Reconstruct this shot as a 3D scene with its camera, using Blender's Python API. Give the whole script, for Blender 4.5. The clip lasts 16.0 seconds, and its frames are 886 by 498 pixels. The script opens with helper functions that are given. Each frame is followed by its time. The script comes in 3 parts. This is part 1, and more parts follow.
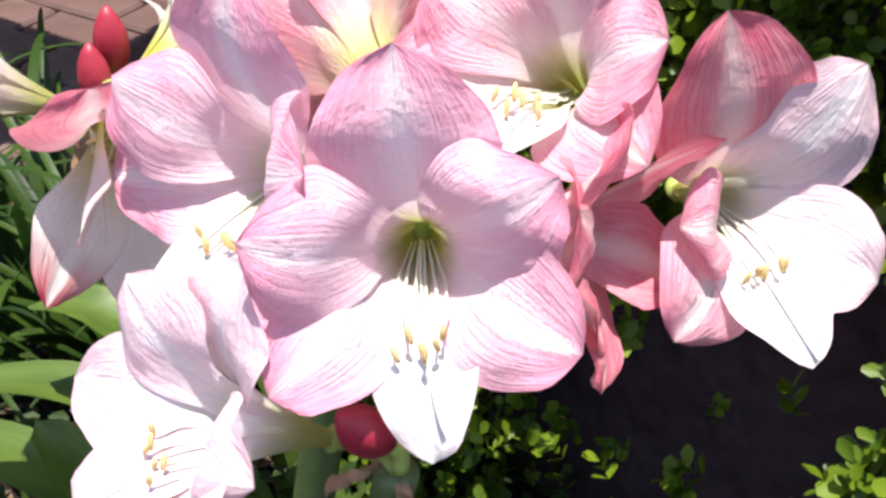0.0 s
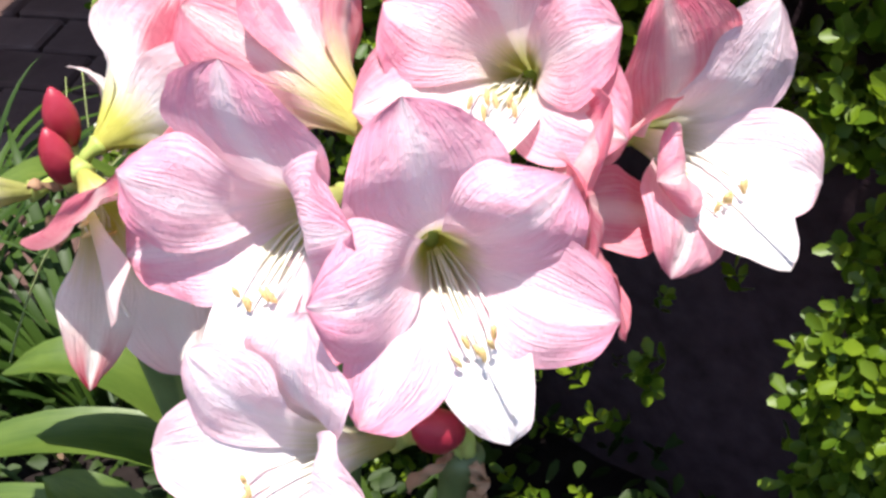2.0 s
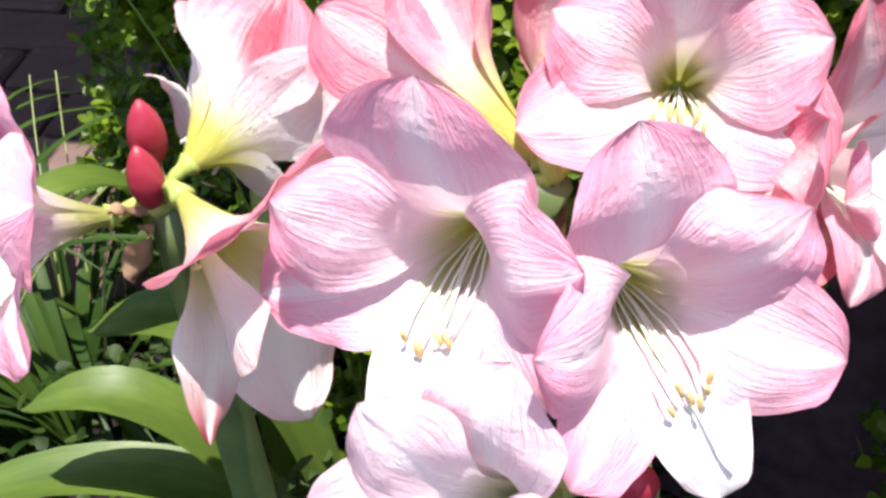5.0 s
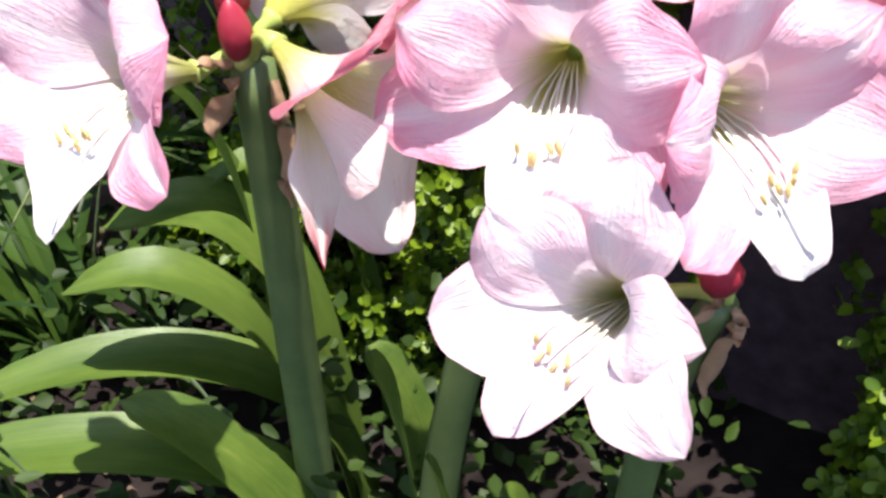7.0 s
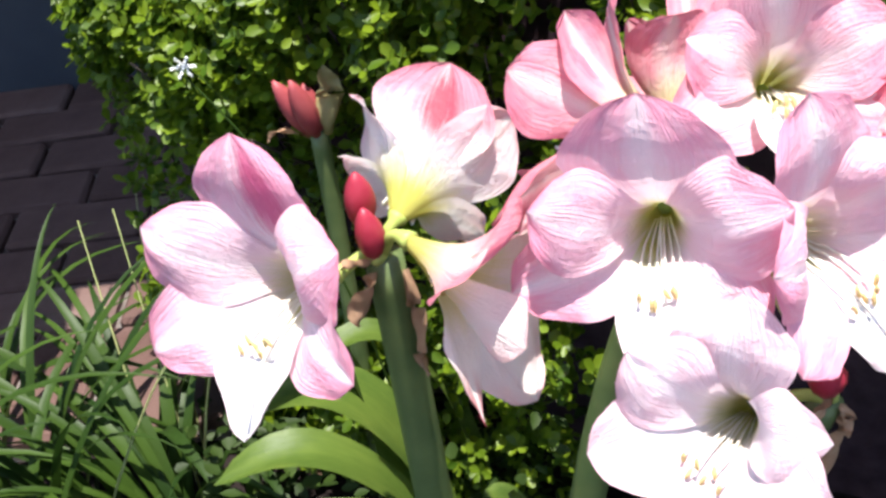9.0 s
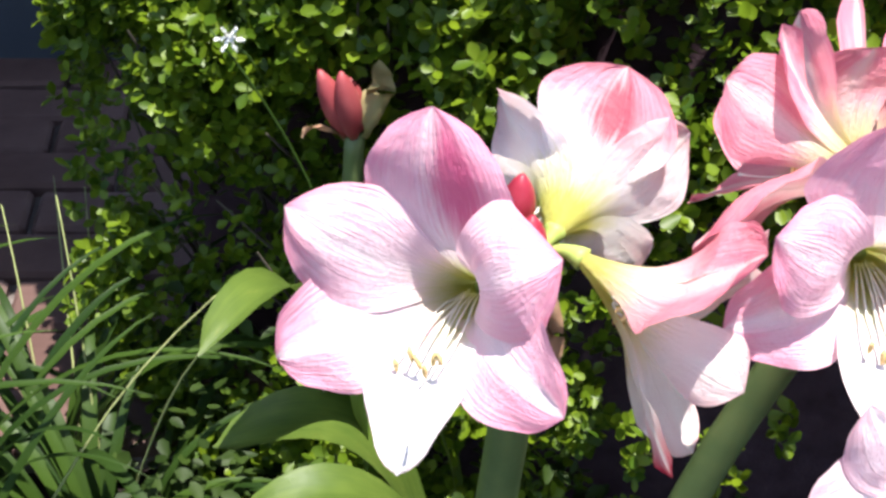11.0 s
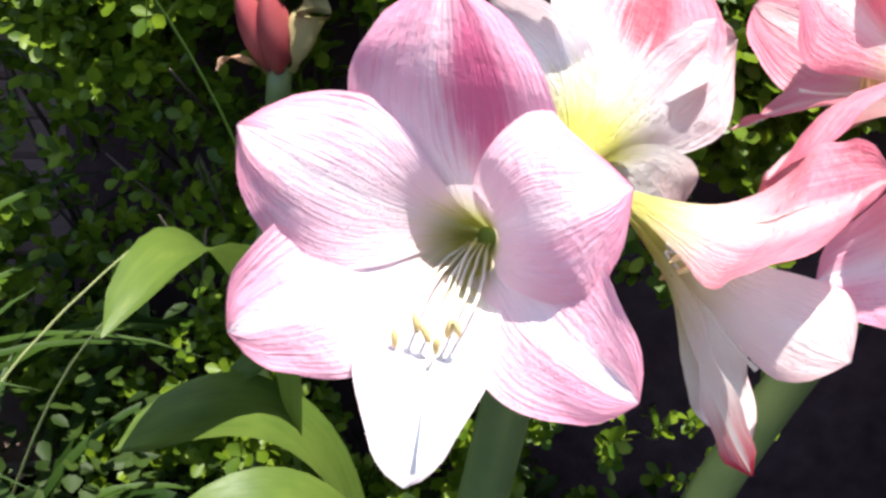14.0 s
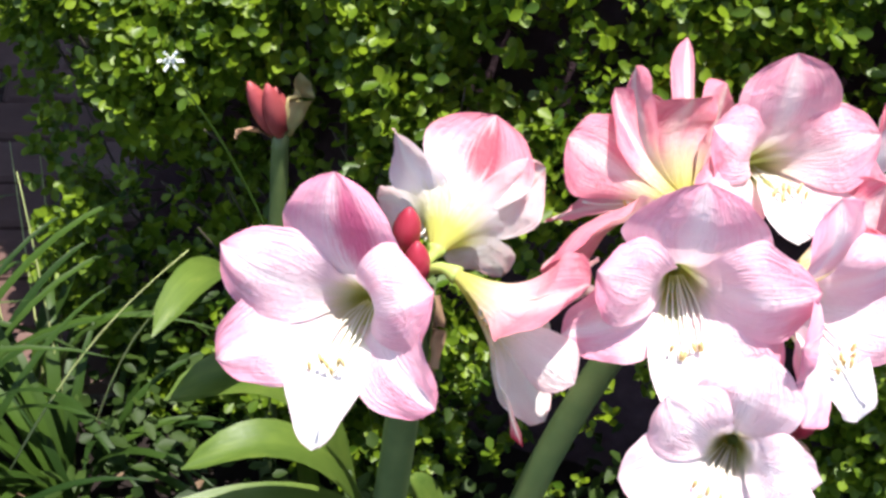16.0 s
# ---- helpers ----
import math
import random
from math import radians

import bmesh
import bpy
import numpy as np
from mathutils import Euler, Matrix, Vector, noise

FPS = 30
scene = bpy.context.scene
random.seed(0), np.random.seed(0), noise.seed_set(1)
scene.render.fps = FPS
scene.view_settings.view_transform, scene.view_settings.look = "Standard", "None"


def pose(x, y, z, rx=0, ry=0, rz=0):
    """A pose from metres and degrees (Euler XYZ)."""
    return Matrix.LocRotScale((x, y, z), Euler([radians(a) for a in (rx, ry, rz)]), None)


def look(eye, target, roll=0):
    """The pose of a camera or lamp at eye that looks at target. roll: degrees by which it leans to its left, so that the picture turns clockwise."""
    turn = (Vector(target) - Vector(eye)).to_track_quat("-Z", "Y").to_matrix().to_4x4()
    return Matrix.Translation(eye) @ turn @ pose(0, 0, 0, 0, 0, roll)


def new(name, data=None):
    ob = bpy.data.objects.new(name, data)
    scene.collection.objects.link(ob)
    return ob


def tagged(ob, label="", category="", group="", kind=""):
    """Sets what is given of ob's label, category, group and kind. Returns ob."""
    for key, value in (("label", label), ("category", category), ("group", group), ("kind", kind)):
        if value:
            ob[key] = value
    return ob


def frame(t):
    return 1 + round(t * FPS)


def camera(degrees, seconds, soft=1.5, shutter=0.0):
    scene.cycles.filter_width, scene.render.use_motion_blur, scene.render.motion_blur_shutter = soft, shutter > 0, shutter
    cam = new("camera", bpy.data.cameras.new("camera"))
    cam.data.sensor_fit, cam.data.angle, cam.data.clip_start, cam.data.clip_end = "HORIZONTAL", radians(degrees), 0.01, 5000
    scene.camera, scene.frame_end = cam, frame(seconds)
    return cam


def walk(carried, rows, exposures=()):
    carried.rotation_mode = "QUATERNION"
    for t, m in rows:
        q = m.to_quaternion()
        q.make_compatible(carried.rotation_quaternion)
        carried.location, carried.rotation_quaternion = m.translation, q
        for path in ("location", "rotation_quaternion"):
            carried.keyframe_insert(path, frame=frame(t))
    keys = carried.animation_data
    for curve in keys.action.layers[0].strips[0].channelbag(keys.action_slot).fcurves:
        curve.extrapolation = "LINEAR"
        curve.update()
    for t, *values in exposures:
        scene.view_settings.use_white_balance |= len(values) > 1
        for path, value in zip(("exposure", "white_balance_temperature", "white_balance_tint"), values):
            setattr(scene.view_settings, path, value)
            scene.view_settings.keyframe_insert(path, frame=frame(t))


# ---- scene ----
# camera and its way
cam = camera(40.0, 16.0, soft=2.9)
walk(cam, [
    (0, look((0.3448, 0.1611, 0.8333), (0.1056, 0.5998, 0.5012), 1.73)),
    (0.5, look((0.3420, 0.1456, 0.8522), (0.0974, 0.5761, 0.5134), -2.07)),
    (1, look((0.3554, 0.1311, 0.8654), (0.0878, 0.5387, 0.5158), -5.93)),
    (1.5, look((0.3398, 0.1207, 0.8860), (0.0898, 0.5237, 0.5185), -8.13)),
    (2, look((0.2788, 0.1211, 0.9049), (0.1244, 0.5617, 0.5280), -6.91)),
    (2.5, look((0.2340, 0.1086, 0.9130), (0.1341, 0.5565, 0.5264), -6.16)),
    (3, look((0.2142, 0.1367, 0.9113), (0.1153, 0.5846, 0.5245), -4.79)),
    (3.5, look((0.1948, 0.1760, 0.8985), (0.0925, 0.6258, 0.5148), -3.79)),
    (3.7, look((0.1913, 0.1735, 0.8961), (0.0782, 0.6088, 0.4990), -5.07)),
    (5.8, look((0.0810, 0.1287, 0.8864), (0.0280, 0.5893, 0.5055), -0.18)),
    (6, look((0.0669, 0.1224, 0.8807), (0.0329, 0.5801, 0.4941), -0.17)),
    (6.5, look((0.0528, 0.0919, 0.8792), (0.0473, 0.5395, 0.4796), 0.41)),
    (7, look((0.0448, 0.0583, 0.8759), (0.0158, 0.5054, 0.4768), -0.04)),
    (7.5, look((0.0296, 0.0413, 0.8706), (0.0419, 0.5025, 0.4871), -0.48)),
    (8, look((-0.0120, 0.0226, 0.8946), (0.0174, 0.4734, 0.4997), -3.15)),
    (8.5, look((-0.0037, 0.0078, 0.9205), (-0.0011, 0.4773, 0.5469), -7.91)),
    (9, look((-0.0195, -0.0077, 0.9514), (-0.0469, 0.4810, 0.6045), -8.63)),
    (9.1, look((-0.0932, -0.0647, 0.9166), (-0.1064, 0.4188, 0.5617), -7.38)),
    (9.4, look((-0.1414, -0.0570, 0.9163), (-0.1343, 0.4316, 0.5681), -4.59)),
    (9.5, look((-0.0967, 0.0014, 0.9522), (-0.0894, 0.4992, 0.6173), -3.80)),
    (10, look((-0.1468, 0.0110, 0.9378), (-0.0858, 0.5081, 0.6074), 2.65)),
    (10.2, look((-0.1715, 0.0127, 0.9336), (-0.1025, 0.5084, 0.6026), 3.74)),
    (12.3, look((-0.2514, 0.1794, 0.8015), (-0.1333, 0.6713, 0.4790), 5.09)),
    (12.5, look((-0.2494, 0.1793, 0.8005), (-0.1290, 0.6708, 0.4781), 5.01)),
    (13, look((-0.2494, 0.1815, 0.7980), (-0.1187, 0.6711, 0.4767), 5.74)),
    (13.5, look((-0.2511, 0.1856, 0.7885), (-0.1128, 0.6782, 0.4751), 6.82)),
    (14, look((-0.2600, 0.1932, 0.7856), (-0.1043, 0.6712, 0.4581), 8.45)),
    (14.5, look((-0.2709, 0.1823, 0.8234), (-0.0956, 0.6526, 0.4946), 9.52)),
    (15, look((-0.2527, 0.0649, 0.9141), (-0.1270, 0.5467, 0.5794), 6.30)),
    (15.5, look((-0.2740, -0.0634, 1.0298), (-0.1429, 0.4168, 0.6948), 6.35)),
    (16, look((-0.2322, -0.0161, 1.0462), (-0.1137, 0.4408, 0.6758), 7.36)),
], exposures=[(0.0, 1.24), (3.5, 1.26), (6.0, 1.42), (9.0, 1.44), (12.5, 1.49), (16.0, 1.47)])

# ---- light ----
SUN_AZ, SUN_EL = 150.0, 82.0     # degrees from +y towards +x, and up
world = bpy.data.worlds.new("sky")
scene.world = world
world.use_nodes = True
wn = world.node_tree.nodes
sky = wn.new("ShaderNodeTexSky")
sky.sky_type = "NISHITA"
sky.sun_disc = False
sky.sun_elevation = radians(SUN_EL)
sky.sun_rotation = radians(SUN_AZ)
wn["Background"].inputs["Strength"].default_value = 0.135
world.node_tree.links.new(sky.outputs["Color"], wn["Background"].inputs["Color"])
sun_dir = Vector((math.sin(radians(SUN_AZ)) * math.cos(radians(SUN_EL)),
                  math.cos(radians(SUN_AZ)) * math.cos(radians(SUN_EL)), math.sin(radians(SUN_EL))))
sun = new("sun", bpy.data.lights.new("sun", "SUN"))
sun.data.energy = 5.0
sun.data.angle = radians(0.5)
sun.data.color = (1.0, 0.96, 0.9)
sun.matrix_world = look(sun_dir * 5, (0, 0, 0))


# ---- materials ----
def material(name):
    m = bpy.data.materials.new(name)
    m.use_nodes = True
    t = m.node_tree
    return m, t.nodes, t.links, t.nodes["Principled BSDF"], t.nodes["Material Output"]


def math_node(n, l, op, a, b=None, clamp=False):
    x = n.new("ShaderNodeMath")
    x.operation = op
    x.use_clamp = clamp
    for i, v in enumerate((a, b)):
        if v is None:
            continue
        if isinstance(v, (int, float)):
            x.inputs[i].default_value = v
        else:
            l.new(v, x.inputs[i])
    return x.outputs[0]


def ramp(n, l, fac, stops):
    r = n.new("ShaderNodeValToRGB")
    while len(r.color_ramp.elements) < len(stops):
        r.color_ramp.elements.new(0.5)
    for e, (p, c) in zip(r.color_ramp.elements, stops):
        e.position = p
        e.color = (*c, 1) if len(c) == 3 else c
    l.new(fac, r.inputs[0])
    return r.outputs[0]


def grey(v):
    return (v, v, v)


def mix(n, l, fac, a, b, how="MIX"):
    x = n.new("ShaderNodeMix")
    x.data_type, x.blend_type = "RGBA", how
    for sock, v in ((x.inputs[0], fac), (x.inputs[6], a), (x.inputs[7], b)):
        if isinstance(v, (int, float)):
            sock.default_value = v
        elif isinstance(v, tuple):
            sock.default_value = (*v, 1)
        else:
            l.new(v, sock)
    return x.outputs[2]


def noise_tex(n, l, vec, scale, detail=3, rough=0.5):
    x = n.new("ShaderNodeTexNoise")
    x.inputs["Scale"].default_value = scale
    x.inputs["Detail"].default_value = detail
    x.inputs["Roughness"].default_value = rough
    if vec is not None:
        l.new(vec, x.inputs["Vector"])
    return x.outputs[0]


def see_through(n, l, shader, out, colour, share, normal=None):
    tr = n.new("ShaderNodeBsdfTranslucent")
    if isinstance(colour, tuple):
        tr.inputs[0].default_value = (*colour, 1)
    else:
        l.new(colour, tr.inputs[0])
    if normal is not None:
        l.new(normal, tr.inputs["Normal"])
    mx = n.new("ShaderNodeMixShader")
    mx.inputs[0].default_value = share
    l.new(shader.outputs[0], mx.inputs[1])
    l.new(tr.outputs[0], mx.inputs[2])
    l.new(mx.outputs[0], out.inputs[0])


def petal_material(name, pink, edge, strength, start=0.34, full=0.60, pale=(0.87, 0.715, 0.755), blotch=None, green=(0.12, 0.36), tube_tint=(0.56, 0.55, 0.17)):
    """Petal tissue: veins run along the petal, a pale midrib, a green base."""
    m, n, l, bsdf, out = material(name)
    uv = n.new("ShaderNodeUVMap").outputs[0]
    sep = n.new("ShaderNodeSeparateXYZ")
    l.new(uv, sep.inputs[0])
    u, s = sep.outputs[0], sep.outputs[1]
    across = math_node(n, l, "ABSOLUTE", math_node(n, l, "MULTIPLY", math_node(n, l, "SUBTRACT", u, 0.5), 2.0))
    info = n.new("ShaderNodeObjectInfo")
    comb = n.new("ShaderNodeCombineXYZ")
    l.new(math_node(n, l, "MULTIPLY", u, 40.0), comb.inputs[0])
    l.new(math_node(n, l, "MULTIPLY", s, 3.0), comb.inputs[1])
    l.new(math_node(n, l, "MULTIPLY", info.outputs["Random"], 37.0), comb.inputs[2])
    veins = noise_tex(n, l, comb.outputs[0], 1.0, 3, 0.65)
    comb2 = n.new("ShaderNodeCombineXYZ")
    l.new(math_node(n, l, "MULTIPLY", u, 4.0), comb2.inputs[0])
    l.new(math_node(n, l, "MULTIPLY", s, 5.0), comb2.inputs[1])
    l.new(math_node(n, l, "MULTIPLY", info.outputs["Random"], 91.0), comb2.inputs[2])
    cloud = noise_tex(n, l, comb2.outputs[0], 1.2, 3)
    vein = ramp(n, l, veins, [(0.36, grey(0)), (0.64, grey(1))])
    rib = ramp(n, l, across, [(0.0, grey(0.1)), (0.10, grey(0.25)), (0.32, grey(1))])
    tip = ramp(n, l, s, [(start, grey(0)), (full, grey(0.7)), (1.0, grey(1))])
    rim = ramp(n, l, across, [(0.55, grey(0)), (1.0, grey(1))])
    amount = math_node(n, l, "MULTIPLY", math_node(n, l, "ADD", math_node(n, l, "ADD", math_node(n, l, "MULTIPLY", vein, 0.20), 0.22), math_node(n, l, "MULTIPLY", cloud, 0.62)), rib)
    amount = math_node(n, l, "MULTIPLY", amount, math_node(n, l, "MULTIPLY", tip, strength), True)
    col = mix(n, l, amount, pale, pink)
    col = mix(n, l, math_node(n, l, "MULTIPLY", math_node(n, l, "MULTIPLY", rim, tip), 0.35), col, edge)
    if blotch:             # a darker blotch at one place of the petal, broken by the veins
        bu, bs, size, tint = blotch
        du = math_node(n, l, "POWER", math_node(n, l, "ABSOLUTE", math_node(n, l, "SUBTRACT", u, bu)), 2.0)
        ds = math_node(n, l, "POWER", math_node(n, l, "ABSOLUTE", math_node(n, l, "SUBTRACT", s, bs)), 2.0)
        away = math_node(n, l, "SQRT", math_node(n, l, "ADD", math_node(n, l, "MULTIPLY", du, 1.6), ds))
        away = math_node(n, l, "ADD", away, math_node(n, l, "MULTIPLY", math_node(n, l, "SUBTRACT", veins, 0.5), size * 1.3))
        spot = ramp(n, l, away, [(size * 0.34, grey(0.88)), (size, grey(0))])
        col = mix(n, l, spot, col, tint)
    base = ramp(n, l, math_node(n, l, "ADD", s, math_node(n, l, "MULTIPLY", math_node(n, l, "SUBTRACT", veins, 0.5), 0.30)), [(green[0], grey(1)), (green[1], grey(0))])
    col = mix(n, l, base, col, tube_tint)
    bump = n.new("ShaderNodeBump")
    bump.inputs["Strength"].default_value = 0.75
    bump.inputs["Distance"].default_value = 0.0020
    comb3 = n.new("ShaderNodeCombineXYZ")
    l.new(math_node(n, l, "MULTIPLY", u, 16.0), comb3.inputs[0])
    l.new(math_node(n, l, "MULTIPLY", s, 26.0), comb3.inputs[1])
    l.new(math_node(n, l, "MULTIPLY", info.outputs["Random"], 53.0), comb3.inputs[2])
    crinkle = noise_tex(n, l, comb3.outputs[0], 1.0, 3, 0.6)
    l.new(math_node(n, l, "ADD", math_node(n, l, "MULTIPLY", veins, 1.0), math_node(n, l, "MULTIPLY", crinkle, 0.8)), bump.inputs["Height"])
    l.new(col, bsdf.inputs["Base Color"])
    bsdf.inputs["Roughness"].default_value = 0.5
    bsdf.inputs["Specular IOR Level"].default_value = 0.3
    l.new(bump.outputs[0], bsdf.inputs["Normal"])
    see_through(n, l, bsdf, out, col, 0.40, bump.outputs[0])
    return m


PETAL = petal_material("petal_pale_pink", (0.80, 0.34, 0.46), (0.76, 0.20, 0.31), 1.8, 0.30, 0.82)
PETAL_WHITE = petal_material("petal_white", (0.84, 0.60, 0.66), (0.80, 0.42, 0.50), 0.22, pale=(0.90, 0.86, 0.86), green=(0.26, 0.50))
PETAL_FAINT = petal_material("petal_faint_pink", (0.82, 0.48, 0.56), (0.78, 0.32, 0.42), 1.0, pale=(0.88, 0.80, 0.83))
PETAL_DEEP = petal_material("petal_deep_pink", (0.72, 0.15, 0.23), (0.78, 0.26, 0.30), 1.5, 0.26, 0.52, (0.86, 0.60, 0.59), tube_tint=(0.60, 0.56, 0.14))
PETAL_ROSE = petal_material("petal_rose", (0.76, 0.26, 0.37), (0.70, 0.14, 0.24), 1.35, 0.34, 0.60, (0.86, 0.70, 0.70))
PETAL_BACK = petal_material("petal_rose_outside", (0.75, 0.26, 0.34), (0.70, 0.14, 0.24), 1.6, 0.33, 0.54, (0.87, 0.68, 0.66), green=(0.22, 0.52), tube_tint=(0.62, 0.56, 0.14))
PETAL_BLUSH = petal_material("petal_white_with_red_flush", (0.76, 0.30, 0.37), (0.66, 0.07, 0.13), 1.1, 0.56, 0.96, (0.90, 0.85, 0.84), green=(0.26, 0.54), tube_tint=(0.66, 0.64, 0.14))
PETAL_BLOTCH = petal_material("petal_white_with_dark_blotch", (0.76, 0.27, 0.34), (0.66, 0.07, 0.13), 2.1, 0.55, 0.84, (0.90, 0.85, 0.84), (0.54, 0.78, 0.32, (0.42, 0.02, 0.06)), (0.26, 0.50), (0.66, 0.64, 0.14))
PETAL_TUBE = petal_material("petal_cream_outside", (0.80, 0.36, 0.42), (0.70, 0.10, 0.17), 0.9, 0.62, 0.96, (0.90, 0.84, 0.80), green=(0.22, 0.56), tube_tint=(0.68, 0.65, 0.16))
PETAL_TIP = petal_material("petal_cream_with_crimson_tip", (0.62, 0.04, 0.09), (0.60, 0.03, 0.08), 1.7, 0.70, 0.94, (0.90, 0.84, 0.80), green=(0.22, 0.56), tube_tint=(0.68, 0.65, 0.16))
PETAL_STREAK = petal_material("petal_pink_streaked", (0.79, 0.31, 0.44), (0.74, 0.16, 0.30), 1.6, 0.34, 0.74, blotch=(0.36, 0.72, 0.36, (0.64, 0.09, 0.22)))


def leafy(name, c1, c2, scale, rough=0.35, share=0.35, bump_amount=0.2, island=True, single=False, gloss=0.35):
    m, n, l, bsdf, out = material(name)
    tc = n.new("ShaderNodeTexCoord").outputs["Object"]
    f = noise_tex(n, l, tc, scale, 4)
    if island:
        geo = n.new("ShaderNodeNewGeometry")
        f = math_node(n, l, "ADD", math_node(n, l, "MULTIPLY", f, 0.6), math_node(n, l, "MULTIPLY", geo.outputs["Random Per Island"], 0.45))
    if single:             # one leaf to an object
        f = math_node(n, l, "ADD", math_node(n, l, "MULTIPLY", noise_tex(n, l, tc, scale * 4, 3), 0.6), math_node(n, l, "MULTIPLY", n.new("ShaderNodeObjectInfo").outputs["Random"], 0.45))
    col = ramp(n, l, f, [(0.25, c1), (0.75, c2)])
    b = n.new("ShaderNodeBump")
    b.inputs["Strength"].default_value = bump_amount
    b.inputs["Distance"].default_value = 0.001
    l.new(noise_tex(n, l, tc, scale * 6, 2), b.inputs["Height"])
    l.new(col, bsdf.inputs["Base Color"])
    bsdf.inputs["Roughness"].default_value = rough
    bsdf.inputs["Specular IOR Level"].default_value = gloss
    l.new(b.outputs[0], bsdf.inputs["Normal"])
    if share > 0:
        see_through(n, l, bsdf, out, col, share)
    return m


STEM = leafy("stem_green", (0.058, 0.090, 0.032), (0.110, 0.142, 0.052), 30, 0.4, 0.0, island=False)
PEDICEL = leafy("pedicel_yellow_green", (0.33, 0.42, 0.09), (0.47, 0.53, 0.16), 40, 0.45, 0.25, island=False)
BOX = leafy("box_leaf", (0.036, 0.078, 0.005), (0.138, 0.200, 0.009), 9, 0.42, 0.36, gloss=0.28)
BOX_LEAF = leafy("box_leaf_single", (0.036, 0.078, 0.005), (0.138, 0.200, 0.009), 9, 0.42, 0.36, single=True, gloss=0.28)
GRASS = leafy("grass_blade", (0.012, 0.031, 0.005), (0.041, 0.078, 0.010), 6, 0.5, 0.3, gloss=0.25)
DRY = leafy("dry_husk", (0.20, 0.10, 0.055), (0.38, 0.24, 0.15), 60, 0.8, 0.2, 0.6)
BUD = leafy("bud_red", (0.24, 0.012, 0.028), (0.40, 0.045, 0.075), 60, 0.42, 0.15)
BUD_DULL = leafy("bud_dull_red", (0.24, 0.030, 0.040), (0.40, 0.10, 0.10), 60, 0.5, 0.15)
SHEATH = leafy("papery_sheath", (0.26, 0.24, 0.09), (0.40, 0.34, 0.17), 70, 0.7, 0.3, 0.5)
LITTER = leafy("brown_litter", (0.05, 0.03, 0.02), (0.14, 0.09, 0.055), 40, 0.85, 0.1, 0.5)
TWIG = leafy("box_twig", (0.03, 0.024, 0.018), (0.07, 0.055, 0.04), 40, 0.8, 0.0, 0.5)
ANTHER = leafy("anther_ochre", (0.62, 0.42, 0.16), (0.76, 0.58, 0.28), 300, 0.8, 0.0, 0.6)
FILAMENT = leafy("filament_white", (0.86, 0.82, 0.74), (0.90, 0.88, 0.82), 60, 0.5, 0.45)
# dark soil, its colour lowered further to stand for the shade of the plants
SOIL_SHADED = leafy("soil", (0.008, 0.006, 0.006), (0.019, 0.014, 0.013), 25, 0.95, 0.0, 0.9, False, gloss=0.06)
STAR = leafy("star_white", (0.80, 0.82, 0.80), (0.88, 0.88, 0.86), 60, 0.5, 0.3)


# dark colour that stands for the shade between the hedge leaves
HEDGE_SHADE = leafy("hedge_shade_dark", (0.030, 0.018, 0.022), (0.060, 0.038, 0.046), 50, 0.95, 0.0, 0.9, False, gloss=0.06)
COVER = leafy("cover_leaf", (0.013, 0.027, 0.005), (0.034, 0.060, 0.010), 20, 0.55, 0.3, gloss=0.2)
STRAW = leafy("dry_straw", (0.22, 0.26, 0.09), (0.32, 0.33, 0.14), 30, 0.7, 0.1, island=False)
WALL = leafy("wall_paint", (0.022, 0.027, 0.040), (0.038, 0.044, 0.058), 6, 0.8, 0.0, 0.4, False)
MORTAR = leafy("mortar", (0.085, 0.07, 0.065), (0.17, 0.15, 0.14), 60, 0.95, 0.0, 0.8, False, gloss=0.06)


def strap_material():
    m, n, l, bsdf, out = material("strap_leaf_veined")
    sep = n.new("ShaderNodeSeparateXYZ")
    l.new(n.new("ShaderNodeUVMap").outputs[0], sep.inputs[0])
    rnd = n.new("ShaderNodeObjectInfo").outputs["Random"]

    def streak(fu, fs, k):
        c = n.new("ShaderNodeCombineXYZ")
        l.new(math_node(n, l, "MULTIPLY", sep.outputs[0], fu), c.inputs[0])
        l.new(math_node(n, l, "MULTIPLY", sep.outputs[1], fs), c.inputs[1])
        l.new(math_node(n, l, "MULTIPLY", rnd, k), c.inputs[2])
        return noise_tex(n, l, c.outputs[0], 1.0, 3, 0.6)
    fine, broad = streak(48.0, 4.0, 31.0), streak(3.0, 7.0, 67.0)
    f = math_node(n, l, "ADD", math_node(n, l, "MULTIPLY", fine, 0.45), math_node(n, l, "MULTIPLY", broad, 0.55))
    col = ramp(n, l, f, [(0.30, (0.045, 0.086, 0.013)), (0.70, (0.115, 0.165, 0.028))])
    worn = ramp(n, l, broad, [(0.70, grey(0)), (0.80, grey(0.5))])
    col = mix(n, l, worn, col, (0.26, 0.24, 0.06))
    b = n.new("ShaderNodeBump")
    b.inputs["Strength"].default_value = 0.4
    b.inputs["Distance"].default_value = 0.001
    l.new(fine, b.inputs["Height"])
    l.new(col, bsdf.inputs["Base Color"])
    l.new(b.outputs[0], bsdf.inputs["Normal"])
    bsdf.inputs["Roughness"].default_value = 0.42
    bsdf.inputs["Specular IOR Level"].default_value = 0.4
    see_through(n, l, bsdf, out, col, 0.32)
    return m


STRAP = strap_material()


